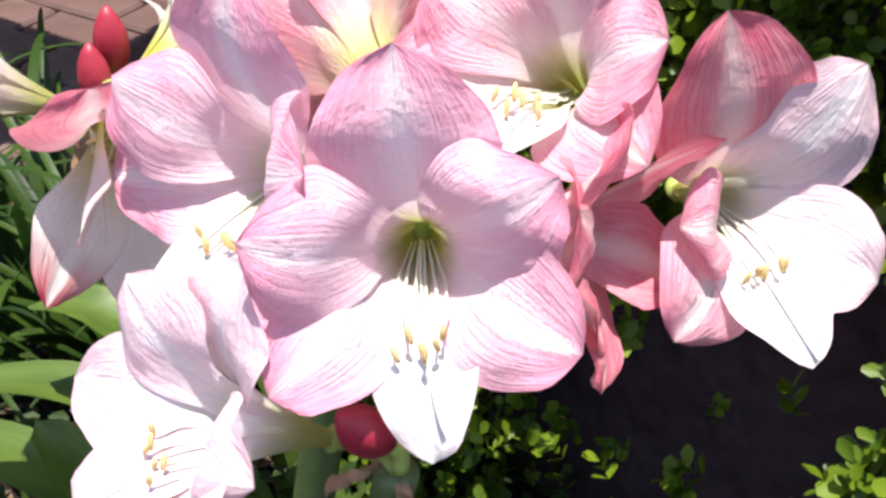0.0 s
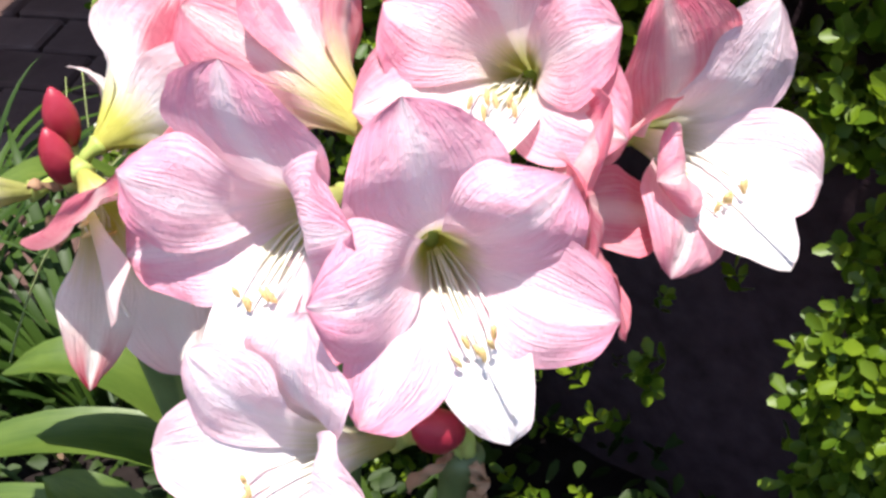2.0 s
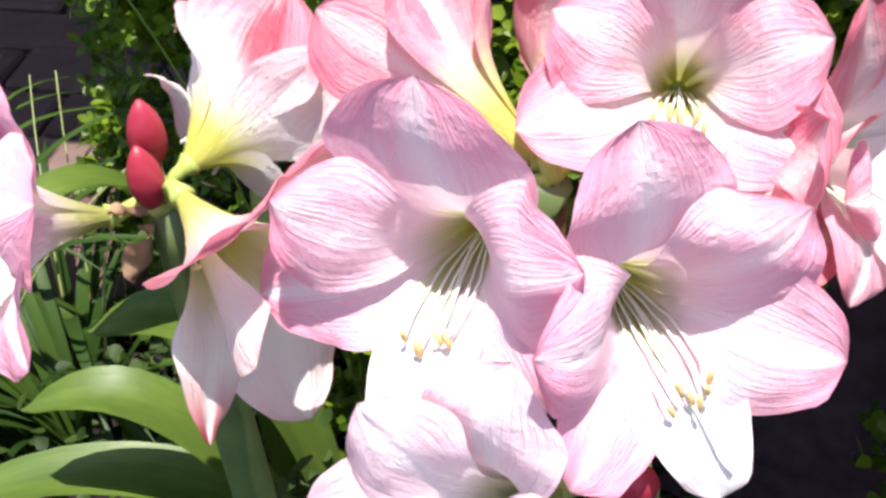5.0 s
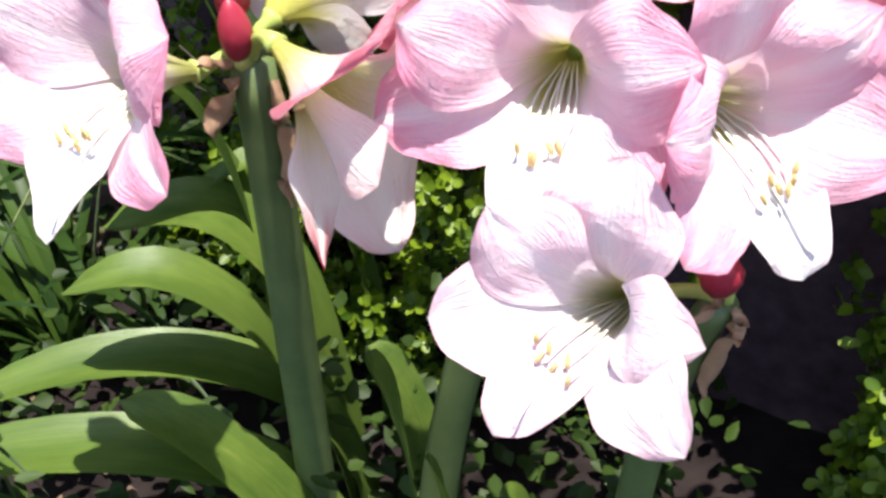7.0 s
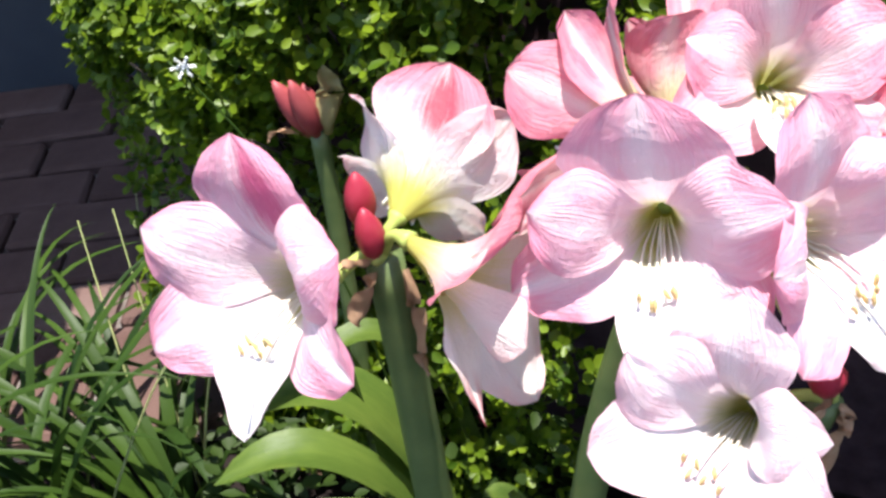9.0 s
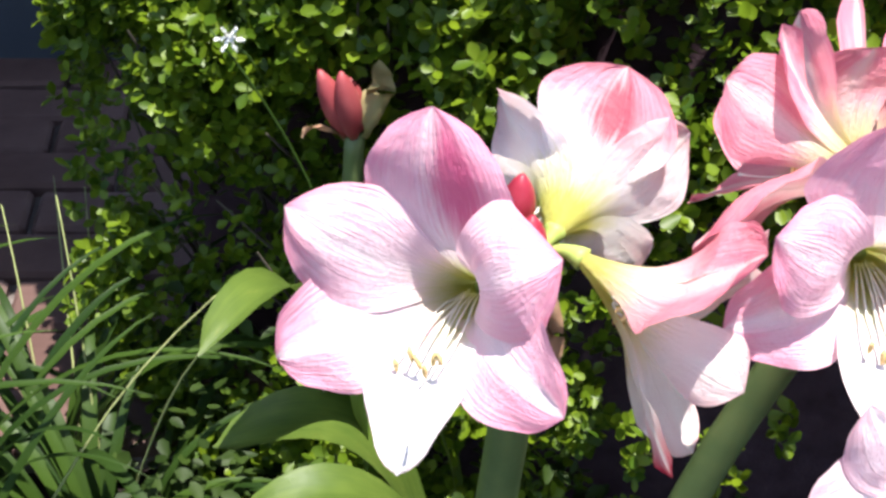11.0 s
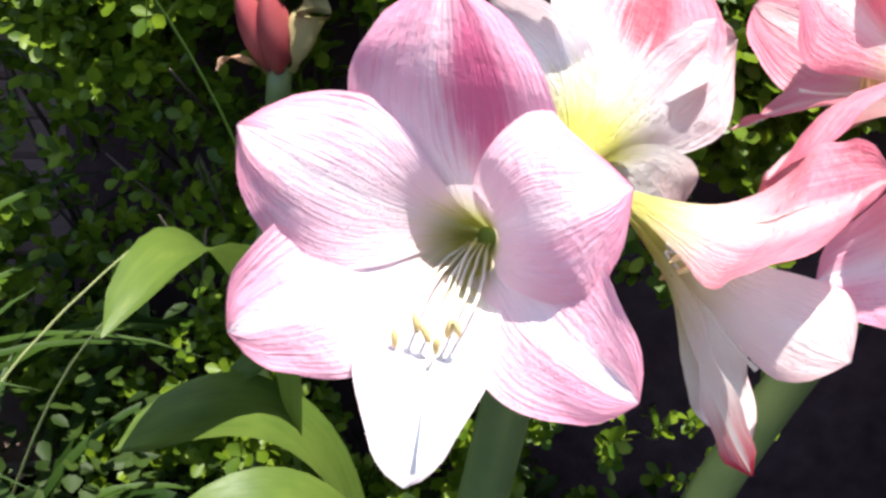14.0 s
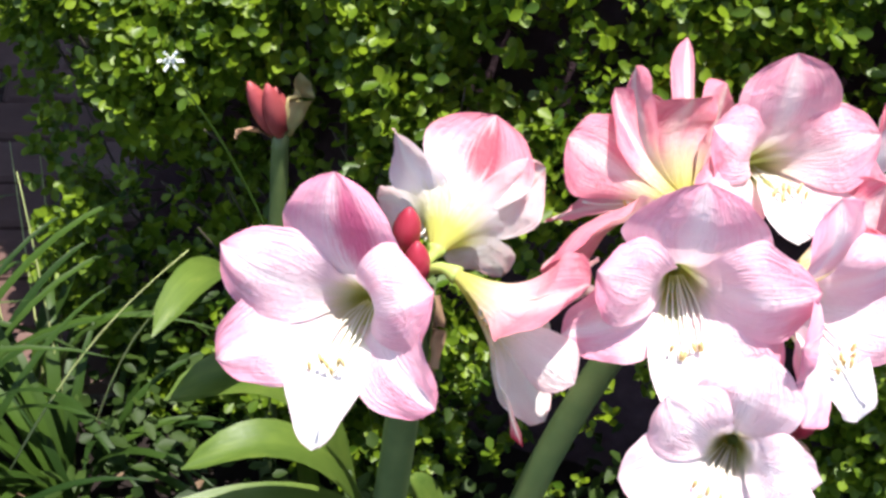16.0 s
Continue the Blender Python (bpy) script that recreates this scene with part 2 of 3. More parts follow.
def brick_material():
    m, n, l, bsdf, out = material("paving_brick")
    tc = n.new("ShaderNodeTexCoord").outputs["Object"]
    info = n.new("ShaderNodeObjectInfo")
    f = math_node(n, l, "ADD", math_node(n, l, "MULTIPLY", noise_tex(n, l, tc, 18, 5), 0.6), math_node(n, l, "MULTIPLY", info.outputs["Random"], 0.4))
    col = ramp(n, l, f, [(0.2, (0.062, 0.034, 0.029)), (0.6, (0.102, 0.061, 0.053)), (0.9, (0.155, 0.110, 0.098))])
    b = n.new("ShaderNodeBump")
    b.inputs["Strength"].default_value = 0.6
    b.inputs["Distance"].default_value = 0.002
    l.new(noise_tex(n, l, tc, 120, 4), b.inputs["Height"])
    l.new(col, bsdf.inputs["Base Color"])
    l.new(b.outputs[0], bsdf.inputs["Normal"])
    bsdf.inputs["Roughness"].default_value = 0.9
    bsdf.inputs["Specular IOR Level"].default_value = 0.12
    return m


BRICK = brick_material()


# ---- making of parts ----
def link(name, mesh, mat, parent=None, label=""):
    mesh.materials.append(mat)
    ob = new(name, mesh)
    if parent is not None:
        ob.parent = parent
    return tagged(ob, label)


def grid_mesh(name, rows, closed=False, uv=None):
    """A mesh from rows of points, rows of one length."""
    k = len(rows[0])
    verts = [p for row in rows for p in row]
    faces = []
    for i in range(len(rows) - 1):
        for j in range(k if closed else k - 1):
            a, b = i * k + j, i * k + (j + 1) % k
            faces.append((a, b, b + k, a + k))
    me = bpy.data.meshes.new(name)
    me.from_pydata([tuple(v) for v in verts], [], faces)
    if uv:
        flat = [c for row in uv for c in row]
        lay = me.uv_layers.new(name="UVMap")
        for lp in me.loops:
            lay.data[lp.index].uv = flat[lp.vertex_index]
    me.polygons.foreach_set("use_smooth", [True] * len(me.polygons))
    me.update()
    return me


def bezier(p, t):
    a, b, c, d = (Vector(v) for v in p)
    k = 1 - t
    return a * k**3 + b * 3 * k * k * t + c * 3 * k * t * t + d * t**3


def tube(name, centre, radius, sides=10, flat=1.0, ribs=0.0):
    """A tube round a list of points, radius a number or a list; ends closed by pinching."""
    n = len(centre)
    rad = radius if isinstance(radius, (list, tuple)) else [radius] * n
    rows = []
    side = Vector((1, 0.13, 0.07))
    for i, c in enumerate(centre):
        d = (centre[min(i + 1, n - 1)] - centre[max(i - 1, 0)]).normalized()
        a = (side - d * side.dot(d)).normalized()
        b = d.cross(a)
        side = a
        rows.append([c + (a * math.cos(w) + b * math.sin(w) * flat) * rad[i] * (1 + ribs * math.cos(3 * w))
                     for w in (2 * math.pi * j / sides for j in range(sides))])
    rows.insert(0, [centre[0]] * sides)
    rows.append([centre[-1]] * sides)
    me = grid_mesh(name, rows, closed=True)
    bm = bmesh.new()
    bm.from_mesh(me)
    bmesh.ops.remove_doubles(bm, verts=bm.verts, dist=1e-6)
    bmesh.ops.recalc_face_normals(bm, faces=bm.faces)
    bm.to_mesh(me)
    bm.free()
    me.polygons.foreach_set("use_smooth", [True] * len(me.polygons))
    return me


def smooth(a, b, x):
    t = min(1, max(0, (x - a) / (b - a)))
    return t * t * (3 - 2 * t)


THROAT = 0.085   # depth of the funnel


def petal_mesh(base, angle, reach, rise, half, cup, bulge, mouth, depth, rnd):
    """One petal in the flower's own axes: z looks out of the throat. cup bends the margins forwards or, below nought, back;
    mouth: how far down the funnel, as a share of its depth, the petals part."""
    axis = Vector((0, 0, 1))
    line = [(0.0030, 0, -depth - 0.005), (0.014, 0, -depth * mouth), (reach * (0.62 if mouth > 0.45 else 0.46), 0, bulge), (reach, 0, rise)]
    ns, nu = 36, 17
    ph = rnd.uniform(0, 6.28)
    wob = rnd.uniform(-1, 1) * 0.005
    rows, uvs = [], []
    for i in range(ns + 1):
        s = i / ns
        c = bezier(line, s)
        d = bezier(line, min(1, s + 0.01)) - bezier(line, max(0, s - 0.01))
        d.normalize()
        way = radians(base + (angle - base) * (smooth(0.25, 1.0, s) if mouth > 0.45 else smooth(0.05, 0.50, s)))
        out, side = Vector((math.cos(way), math.sin(way), 0)), Vector((-math.sin(way), math.cos(way), 0))
        if mouth > 0.45:   # seen from outside: the petals overlap far down the funnel
            g = s * (max(0.0, 1 - s) ** 0.72) / 0.3095
        else:
            g = s * (max(0.0, 1 - s) ** 0.68) / 0.3215
        w = half * min(1.0, g)
        w = max(w, 0.0105 * (1 - smooth(0.25, 0.55, s))) if s < 0.98 else w
        w += half * 0.05 * math.exp(-((s - 0.93) / 0.04) ** 2)
        if s == 1:
            w = 0.0004
        r = c.x
        wrap = 1 - smooth(0.016, 0.045, r)
        row, uvr = [], []
        for j in range(nu):
            u = -1 + 2 * j / (nu - 1)
            nx, nz = -d.z, d.x                     # towards the open side
            fold = cup * w * u * u * smooth(0.30, 0.62, s)
            ruffle = (0.0036 * math.sin(7 * s + ph + 1.6 * u) + 0.0018 * math.sin(19 * s + 3 * ph + 2 * u)) * abs(u) ** 2.2 * smooth(0.4, 0.8, s) * (1 - smooth(0.93, 1, s))
            rib = -0.0014 * math.exp(-(u / 0.10) ** 2) * smooth(0.3, 0.6, s) * (1 - smooth(0.9, 1, s))
            pleat = 0.0009 * noise.noise(Vector((u * 9, s * 2.0, ph * 5))) * smooth(0.35, 0.6, s)
            lift = fold + ruffle + rib + pleat
            flat = Vector((r + nx * lift, u * w + wob * s * s, c.z + nz * lift))
            th = u * min(w / max(r, 0.004), 0.85)
            bent = Vector((r * math.cos(th), r * math.sin(th), c.z))
            p = flat.lerp(bent, wrap)
            p.z += (0.0045 * noise.noise(Vector((u * 1.3, s * 3.0, ph * 7))) + 0.0009 * noise.noise(Vector((u * 5, s * 16.0, ph * 9)))) * smooth(0.35, 0.6, s) * (1 - smooth(0.95, 1, s))
            row.append(out * p.x + side * p.y + axis * p.z)
            uvr.append((0.5 + u / 2, s))
        rows.append(row)
        uvs.append(uvr)
    return grid_mesh("petal", rows, uv=uvs)


def thing(name, label, category, base=(0, 0, 0), group=""):
    e = new(name)
    e.empty_display_size = 0.02
    e.location = base
    return tagged(e, label, category, group)


count = [0]


def flower(stalk, centre, axis, joint, tips, tissue=None, special=None, mouth=0.40, inside=1.0, depth=THROAT):
    """A flower of the umbel: a pedicel and tube, six petals, stamens and a pistil.
    tips: for each petal (top, upper pair, lower pair, bottom) where it ends, its half width, cup and bulge."""
    count[0] += 1
    rnd = random.Random(count[0])
    z = Vector(axis).normalized()
    y = (Vector((0, 0, 1)) - z * z.z).normalized()
    x = y.cross(z)
    m = Matrix((x, y, z)).transposed().to_4x4()
    m.translation = Vector(centre)
    inv = m.inverted()
    base = m @ Vector((0, 0, -depth))
    j = Vector(joint)
    away = (base - j)
    mid1 = j + Vector((0, 0, 0.012)) + away * 0.3
    mid2 = base - z * min(0.03, away.length * 0.35)
    line = [inv @ bezier((j, mid1, mid2, base), i / 10) for i in range(11)]
    rad = [0.0037] * 8 + [0.0044, 0.0056, 0.0066]
    f = link("flower", tube("flower", line, rad, 12), PEDICEL, stalk, "yellow-green pedicel and tube of a pink flower")
    f.matrix_local = stalk.matrix_world.inverted() @ m
    mat = tissue or PETAL
    petals = []
    first = inv @ Vector(tips[0][:3])
    phase = math.degrees(math.atan2(first.y, first.x))
    for turn, (tx, ty, tz, half, cup, bulge) in zip((0, 60, -60, 120, -120, 180), tips):
        p = inv @ Vector((tx, ty, tz))
        ang, at = math.degrees(math.atan2(p.y, p.x)), phase + turn
        ang += 360 * round((at - ang) / 360)
        petals.append((at, ang, math.hypot(p.x, p.y), p.z, half, cup, bulge))
    for i, p in enumerate(petals):
        link("petal", petal_mesh(*p, mouth, depth, rnd), special[i] if special and i in special else PETAL_WHITE if i == 5 and tissue in (None, PETAL_ROSE) else mat, f)
    bottom = petals[5]
    da = radians(bottom[1])
    dv = Vector((math.cos(da), math.sin(da), 0))
    sv = Vector((-dv.y, dv.x, 0))
    reach_b, rise_b, floor_b = bottom[2] * inside, bottom[3] - 0.05 * (1 - inside), bottom[6] - 0.05 * (1 - inside)
    for i in range(6):
        k = (i - 2.5) / 2.5
        reach = reach_b * (0.30 + 0.14 * rnd.random())
        end = dv * reach + sv * (k * 0.010 + rnd.uniform(-0.002, 0.002)) + Vector((0, 0, floor_b - 0.006 + 0.006 * rnd.random()))
        pts = [bezier((dv * 0.002 + sv * k * 0.004 + Vector((0, 0, -depth * 0.85)), dv * (0.008 + 0.004 * rnd.random()) + sv * k * 0.010 + Vector((0, 0, -depth * 0.45)),
                       dv * reach * 0.75 + sv * k * (0.012 + 0.003 * rnd.random()) + Vector((0, 0, floor_b - 0.026)), end), q / 10) for q in range(11)]
        link("stamen", tube("stamen", pts, 0.00065, 6), FILAMENT, f, "white filament")
        t = (Vector((rnd.uniform(-.3, .3), 0, 0.5 + rnd.uniform(-.3, .3))) - dv * 0.9).normalized()
        an = [end + t * (q - 2.5) * 0.0017 for q in range(6)]
        link("anther", tube("anther", an, [0.0006, 0.0012, 0.0014, 0.0014, 0.0012, 0.0006], 7), ANTHER, f, "ochre pollen-covered anther")
    end = dv * reach_b * 0.80 + sv * 0.006 + Vector((0, 0, rise_b + 0.006))
    pts = [bezier(((0, 0, -depth * 0.8), dv * 0.008 + Vector((0, 0, -depth * 0.45)), dv * reach_b * 0.62 + Vector((0, 0, floor_b)), end), q / 12) for q in range(13)]
    link("pistil", tube("pistil", pts, [0.0006] * 12 + [0.0011], 6), FILAMENT, f, "long white style with a lobed tip")
    return f


def stem(stalk, points, r0, r1):
    w = stalk.matrix_world.inverted()
    pts = [w @ bezier([Vector(p) for p in points], i / 16) for i in range(17)]
    link("stem", tube("stem", pts, [r0 + (r1 - r0) * i / 16 for i in range(17)], 16, 0.85), STEM, stalk, "thick hollow green flower stem")


def bud(stalk, base, tip, radius, joint=None, mat=None):
    b, t = Vector(base), Vector(tip)
    prof = [0.35, 0.70, 0.91, 1.0, 1.0, 0.93, 0.78, 0.52, 0.16]
    pts = [b.lerp(t, i / 8) for i in range(9)]
    w = stalk.matrix_world.inverted()
    ob = link("bud", tube("bud", [w @ p for p in pts], [radius * v for v in prof], 12, 1.0, 0.06), mat or BUD, stalk, "closed red flower bud")
    if joint is not None:
        j = Vector(joint)
        ln = [w @ bezier((j, j + Vector((0, 0, 0.012)), b - (t - b) * 0.3, b + (t - b) * 0.05), i / 8) for i in range(9)]
        link("pedicel", tube("pedicel", ln, 0.0042, 8), PEDICEL, ob)
    return ob


bpy.context.view_layer.update()

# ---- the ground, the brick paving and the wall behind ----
ground = link("ground", grid_mesh("ground", [[Vector((-60 + 120 * i / 40, -60 + 120 * j / 40, 0)) for i in range(41)] for j in range(41)]), SOIL_SHADED)
tagged(ground, "dark bare soil of the flower bed, darkened for leaf shade", "ground", kind="structure")


def box(sx, sy, sz, bevel=0.004):
    bm = bmesh.new()
    bmesh.ops.create_cube(bm, size=1)
    bmesh.ops.scale(bm, vec=(sx, sy, sz), verts=bm.verts)
    bmesh.ops.bevel(bm, geom=bm.edges, offset=bevel, segments=1, affect="EDGES")
    me = bpy.data.meshes.new("brick")
    bm.to_mesh(me)
    bm.free()
    return me


wall = link("wall_back", box(4.0, 0.12, 2.3, 0.01), WALL)
wall.location = (-2.35, 1.98, 1.15)
# slabs out of view, added only to cast shade on the paving and wall
shade_bm = bmesh.new()
for x0, x1, y0, y1, z in ((-0.87, -0.05, 1.16, 1.91, 1.20), (-2.30, -0.87, 0.98, 1.29, 1.20), (-0.87, -0.50, 1.00, 1.16, 1.20)):
    slab = box(x1 - x0, y1 - y0, 0.10, 0.01)
    slab.transform(Matrix.Translation(((x0 + x1) / 2, (y0 + y1) / 2, z)))
    shade_bm.from_mesh(slab)
shade_mesh = bpy.data.meshes.new("porch_roof")
shade_bm.to_mesh(shade_mesh)
shade_bm.free()
porch_roof = link("porch_roof", shade_mesh, WALL)
tagged(porch_roof, "unseen slabs added to shade the paving", "roof", kind="structure")
tagged(wall, "dark painted garden wall behind the brick paving", "wall", kind="structure")

# ---- the hedge ----
HX0, HY0, HX1, HY1 = 0.335, 0.640, -0.40, 1.075      # two points of its face, on the plan
rng = random.Random(5)


def leaf_quad(verts, faces, p, d, nrm, length, width):
    """A small pointed oval leaf, folded a little along the midrib."""
    d = d.normalized()
    s = d.cross(nrm).normalized()
    k = s.cross(d)
    b = len(verts)
    for a, w, h in ((0, 0, 0), (0.30, -0.34, 0.10), (0.30, 0.34, 0.10), (0.66, -0.50, 0.10), (0.66, 0.50, 0.10), (0.97, -0.17, -0.02), (0.97, 0.17, -0.02), (0.32, 0, -0.03), (0.7, 0, -0.05)):
        verts.append(p + d * a * length + s * w * width + k * h * width)
    for f in ((0, 1, 7), (0, 7, 2), (1, 3, 8, 7), (7, 8, 4, 2), (3, 5, 8), (8, 6, 4), (8, 5, 6)):
        faces.append(tuple(b + i for i in f))


def hedge_point(a, z, depth):
    """a along the face from its right end, 0 to 1 at the left corner; depth behind it."""
    f = Vector((HX1 - HX0, HY1 - HY0, 0))
    n = Vector((-f.y, f.x, 0)).normalized()
    if n.y < 0:
        n = -n
    bow = -0.055 * max(0.0, 4 * a * (1 - a)) + 1.6 * max(0.0, a - 0.97) ** 1.5
    return Vector((HX0, HY0, 0)) + f * a + n * (depth + bow) + Vector((0, 0, z)), n


near_leaves = []     # where single leaves sit on the stretch the path passes nearest


def sprigs(count, seed, a0, a1):
    """Sprigs of paired leaves that grow out of the face, upwards and outwards."""
    r = random.Random(seed)
    verts, faces, made = [], [], 0
    while made < count:
        a = r.uniform(a0, a1)
        top = 0.84
        z = r.uniform(0.03, top)
        if a > 0.99 + 0.12 * smooth(0.18, 0.40, z) or (a > 0.72 and r.random() < 0.22):
            continue
        lump = noise.noise(Vector((a * 7, z * 7, 1.3)))
        if lump < 0.04 and r.random() < (0.82 if a > 0.10 else 0.55):
            continue
        cave = smooth(0.02, 0.06, a) * (1 - smooth(0.21, 0.28, a)) * (1 - smooth(0.44, 0.52, z))
        if (0.0 < a < 0.56 and z > 0.52 and r.random() < 0.40) or r.random() < 0.97 * cave or (z < 0.34 and r.random() < (0.9 if 0.10 < a < 0.25 else 0.91 if 0.25 <= a < 0.40 else (0.86 if z < 0.22 else 0.70) if 0.40 <= a < 0.64 else 0.1 if a < 0.1 else 0.45)):
            continue
        depth = 0.16 * max(0.0, z - 0.35) + abs(r.gauss(0, 0.05)) + 0.005 - 0.05 * lump + 0.8 * max(0.0, z - top + 0.08) + 0.08 * cave
        if a < 0.06 and z < 0.46:
            depth *= 0.45
        p, n = hedge_point(a, z, depth)
        if 0.08 < p.x < 0.295 and p.y < 0.76 and z > 0.33:
            p.y = 0.76 + (0.76 - p.y) * 0.3
        if (abs(p.x + 0.165) < 0.055 and 0.2 < z < 0.57 and p.y < 0.915) or (abs(p.x + 0.24) < 0.045 and 0.44 < z < 0.6 and p.y < 0.90):
            continue
        d = Vector((r.uniform(-0.7, 0.7), r.uniform(-0.7, 0.7), r.uniform(0.2, 1.0))) - n * r.uniform(0.2, 0.9)
        d.normalize()
        size = r.uniform(0.75, 1.2)
        turn = r.uniform(0, 6.28)
        side = d.orthogonal().normalized()
        for q in range(r.randint(3, 5)):
            o = p + d * q * 0.0065 * size
            v = Matrix.Rotation(turn + q * 1.57, 3, d) @ side
            for sg in (1, -1):
                ld = (v * sg + d * r.uniform(0.4, 0.9)).normalized()
                up = (d * 1.0 - ld * 0.3 + Vector((0, 0, 0.5)) + Vector((r.uniform(-.9, .9), r.uniform(-.9, .9), 0)))
                long, wide = 0.0138 * size * r.uniform(0.8, 1.15), 0.0090 * size * r.uniform(0.85, 1.1)
                if 0.40 < a < 0.90 and 0.42 < z < 0.66 and depth < 0.06 and len(near_leaves) < 300:
                    s = ld.cross(up).normalized()
                    m = Matrix((ld * long, s * wide, s.cross(ld) * wide)).transposed().to_4x4()
                    m.translation = o
                    near_leaves.append(m)
                else:
                    leaf_quad(verts, faces, o, ld, up, long, wide)
        made += 1
    me = bpy.data.meshes.new("hedge")
    me.from_pydata([tuple(v) for v in verts], [], faces)
    me.polygons.foreach_set("use_smooth", [True] * len(me.polygons))
    return me


hedge = thing("hedge", "clipped box hedge of small glossy green leaves", "hedge")
foliage = link("foliage", sprigs(9800, 5, -0.30, 1.12), BOX, hedge)
tagged(foliage, "dense small oval green leaves", kind="stuff")
top_v, top_f = [], []
rt = random.Random(21)
for q in range(3000):
    a = rt.uniform(-0.74, 1.0)
    p = hedge_point(a, 0.0, rt.uniform(0.10, 0.62))[0]
    p.z = 0.80 + 0.02 * noise.noise(p * 9) + rt.uniform(-0.05, 0.03)
    if a < -0.30 and rt.random() < 0.45:      # the face beyond the end of the path
        p = hedge_point(a, rt.uniform(0.05, 0.80), rt.uniform(0.02, 0.16))[0]
    turn = rt.uniform(0, 6.28)
    for k in range(6):
        w = turn + k * 1.05
        d = Vector((math.cos(w), math.sin(w), rt.uniform(0.2, 1.2)))
        leaf_quad(top_v, top_f, p + Vector((0, 0, 0.004 * k)), d, Vector((rt.uniform(-.5, .5), rt.uniform(-.5, .5), 1)) - d * 0.2, rt.uniform(0.013, 0.019), rt.uniform(0.009, 0.013))
top_me = bpy.data.meshes.new("crown")
top_me.from_pydata([tuple(v) for v in top_v], [], top_f)
tagged(link("crown", top_me, BOX, hedge), "clipped flat top of the hedge", kind="stuff")
one_v, one_f = [], []
leaf_quad(one_v, one_f, Vector(), Vector((1, 0, 0)), Vector((0, 0, 1)), 1.0, 1.0)
one = bpy.data.meshes.new("leaf")
one.from_pydata([tuple(v) for v in one_v], [], one_f)
one.polygons.foreach_set("use_smooth", [True] * len(one.polygons))
one.materials.append(BOX_LEAF)
for m in near_leaves:
    ob = new("leaf", one)
    ob.parent = hedge
    ob.matrix_local = m
# a dark shell behind the leaves, coloured as the hedge's inner shade
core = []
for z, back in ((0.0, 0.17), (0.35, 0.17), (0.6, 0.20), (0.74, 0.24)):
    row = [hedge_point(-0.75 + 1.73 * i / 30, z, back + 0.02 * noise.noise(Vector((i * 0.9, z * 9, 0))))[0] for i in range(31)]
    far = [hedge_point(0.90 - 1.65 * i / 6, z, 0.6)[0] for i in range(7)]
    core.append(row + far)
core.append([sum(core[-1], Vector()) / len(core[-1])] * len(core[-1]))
link("core", grid_mesh("core", core, closed=True), HEDGE_SHADE, hedge, "dark shell standing for the shade inside the hedge")
tw = []
for q in range(70):
    a, z = rng.uniform(0.5, 0.98), rng.uniform(0, 0.5)
    p0, n = hedge_point(a, z, 0.15)
    p1 = hedge_point(a + rng.uniform(-0.1, 0.1), z + rng.uniform(0.1, 0.28), rng.uniform(-0.01, 0.05))[0]
    tw.append((p0, p0.lerp(p1, 0.5) + Vector((0, 0, rng.uniform(-0.03, 0.03))), p1))
tbm = bmesh.new()
for a, b, c in tw:
    tbm.from_mesh(tube("twig", [a, a.lerp(b, .6), b, b.lerp(c, .6), c], [0.0028, 0.0022, 0.0018, 0.0014, 0.0008], 5))
tm = bpy.data.meshes.new("hedge_twigs")
tbm.to_mesh(tm)
tagged(link("brushwood", tm, TWIG, hedge), "thin woody twigs", kind="stuff")

# ---- the amaryllis ----
G1 = "flowering amaryllis stalks"
stalk_1 = thing("amaryllis", "amaryllis stalk with three pink and white flowers and red buds", "amaryllis", (-0.085, 0.62, 0), G1)
stalk_2 = thing("amaryllis", "tall amaryllis stalk with several large pink flowers", "amaryllis", (0.0, 0.6, 0), G1)
stalk_3 = thing("amaryllis", "amaryllis stalk with three white and pink flowers and one bud", "amaryllis", (0.13, 0.52, 0), G1)
stalk_4 = thing("amaryllis", "amaryllis stalk with one large pink flower by the hedge", "amaryllis", (0.22, 0.90, 0), G1)
bpy.context.view_layer.update()
stem(stalk_1, ((-0.085, 0.62, 0), (-0.09, 0.625, 0.2), (-0.085, 0.592, 0.4), (-0.089, 0.588, 0.530)), 0.015, 0.012)
stem(stalk_2, ((0.0, 0.60, 0), (0.0, 0.60, 0.2), (0.030, 0.60, 0.4), (0.099, 0.570, 0.574)), 0.015, 0.011)
stem(stalk_3, ((0.13, 0.52, 0), (0.13, 0.52, 0.2), (0.122, 0.505, 0.37), (0.150, 0.484, 0.470)), 0.012, 0.010)
stem(stalk_4, ((0.22, 0.90, 0), (0.22, 0.91, 0.36), (0.212, 0.90, 0.50), (0.197, 0.724, 0.50)), 0.009, 0.008)
J1, J2, J3 = (-0.089, 0.588, 0.530), (0.099, 0.570, 0.574), (0.151, 0.483, 0.471)      # where the umbels branch
flower(stalk_1, (-0.161, 0.515, 0.566), (-0.51, -0.73, 0.45), J1,
       [(-0.151, 0.554, 0.643, 0.037, -0.10, 0.000), (-0.220, 0.564, 0.583, 0.032, -0.30, 0.014), (-0.101, 0.498, 0.599, 0.036, -0.45, 0.022),
        (-0.224, 0.535, 0.522, 0.032, 0.10, -0.004), (-0.099, 0.460, 0.546, 0.031, 0.05, -0.002), (-0.169, 0.475, 0.496, 0.024, 0.30, -0.008)], None, {0: PETAL_STREAK})
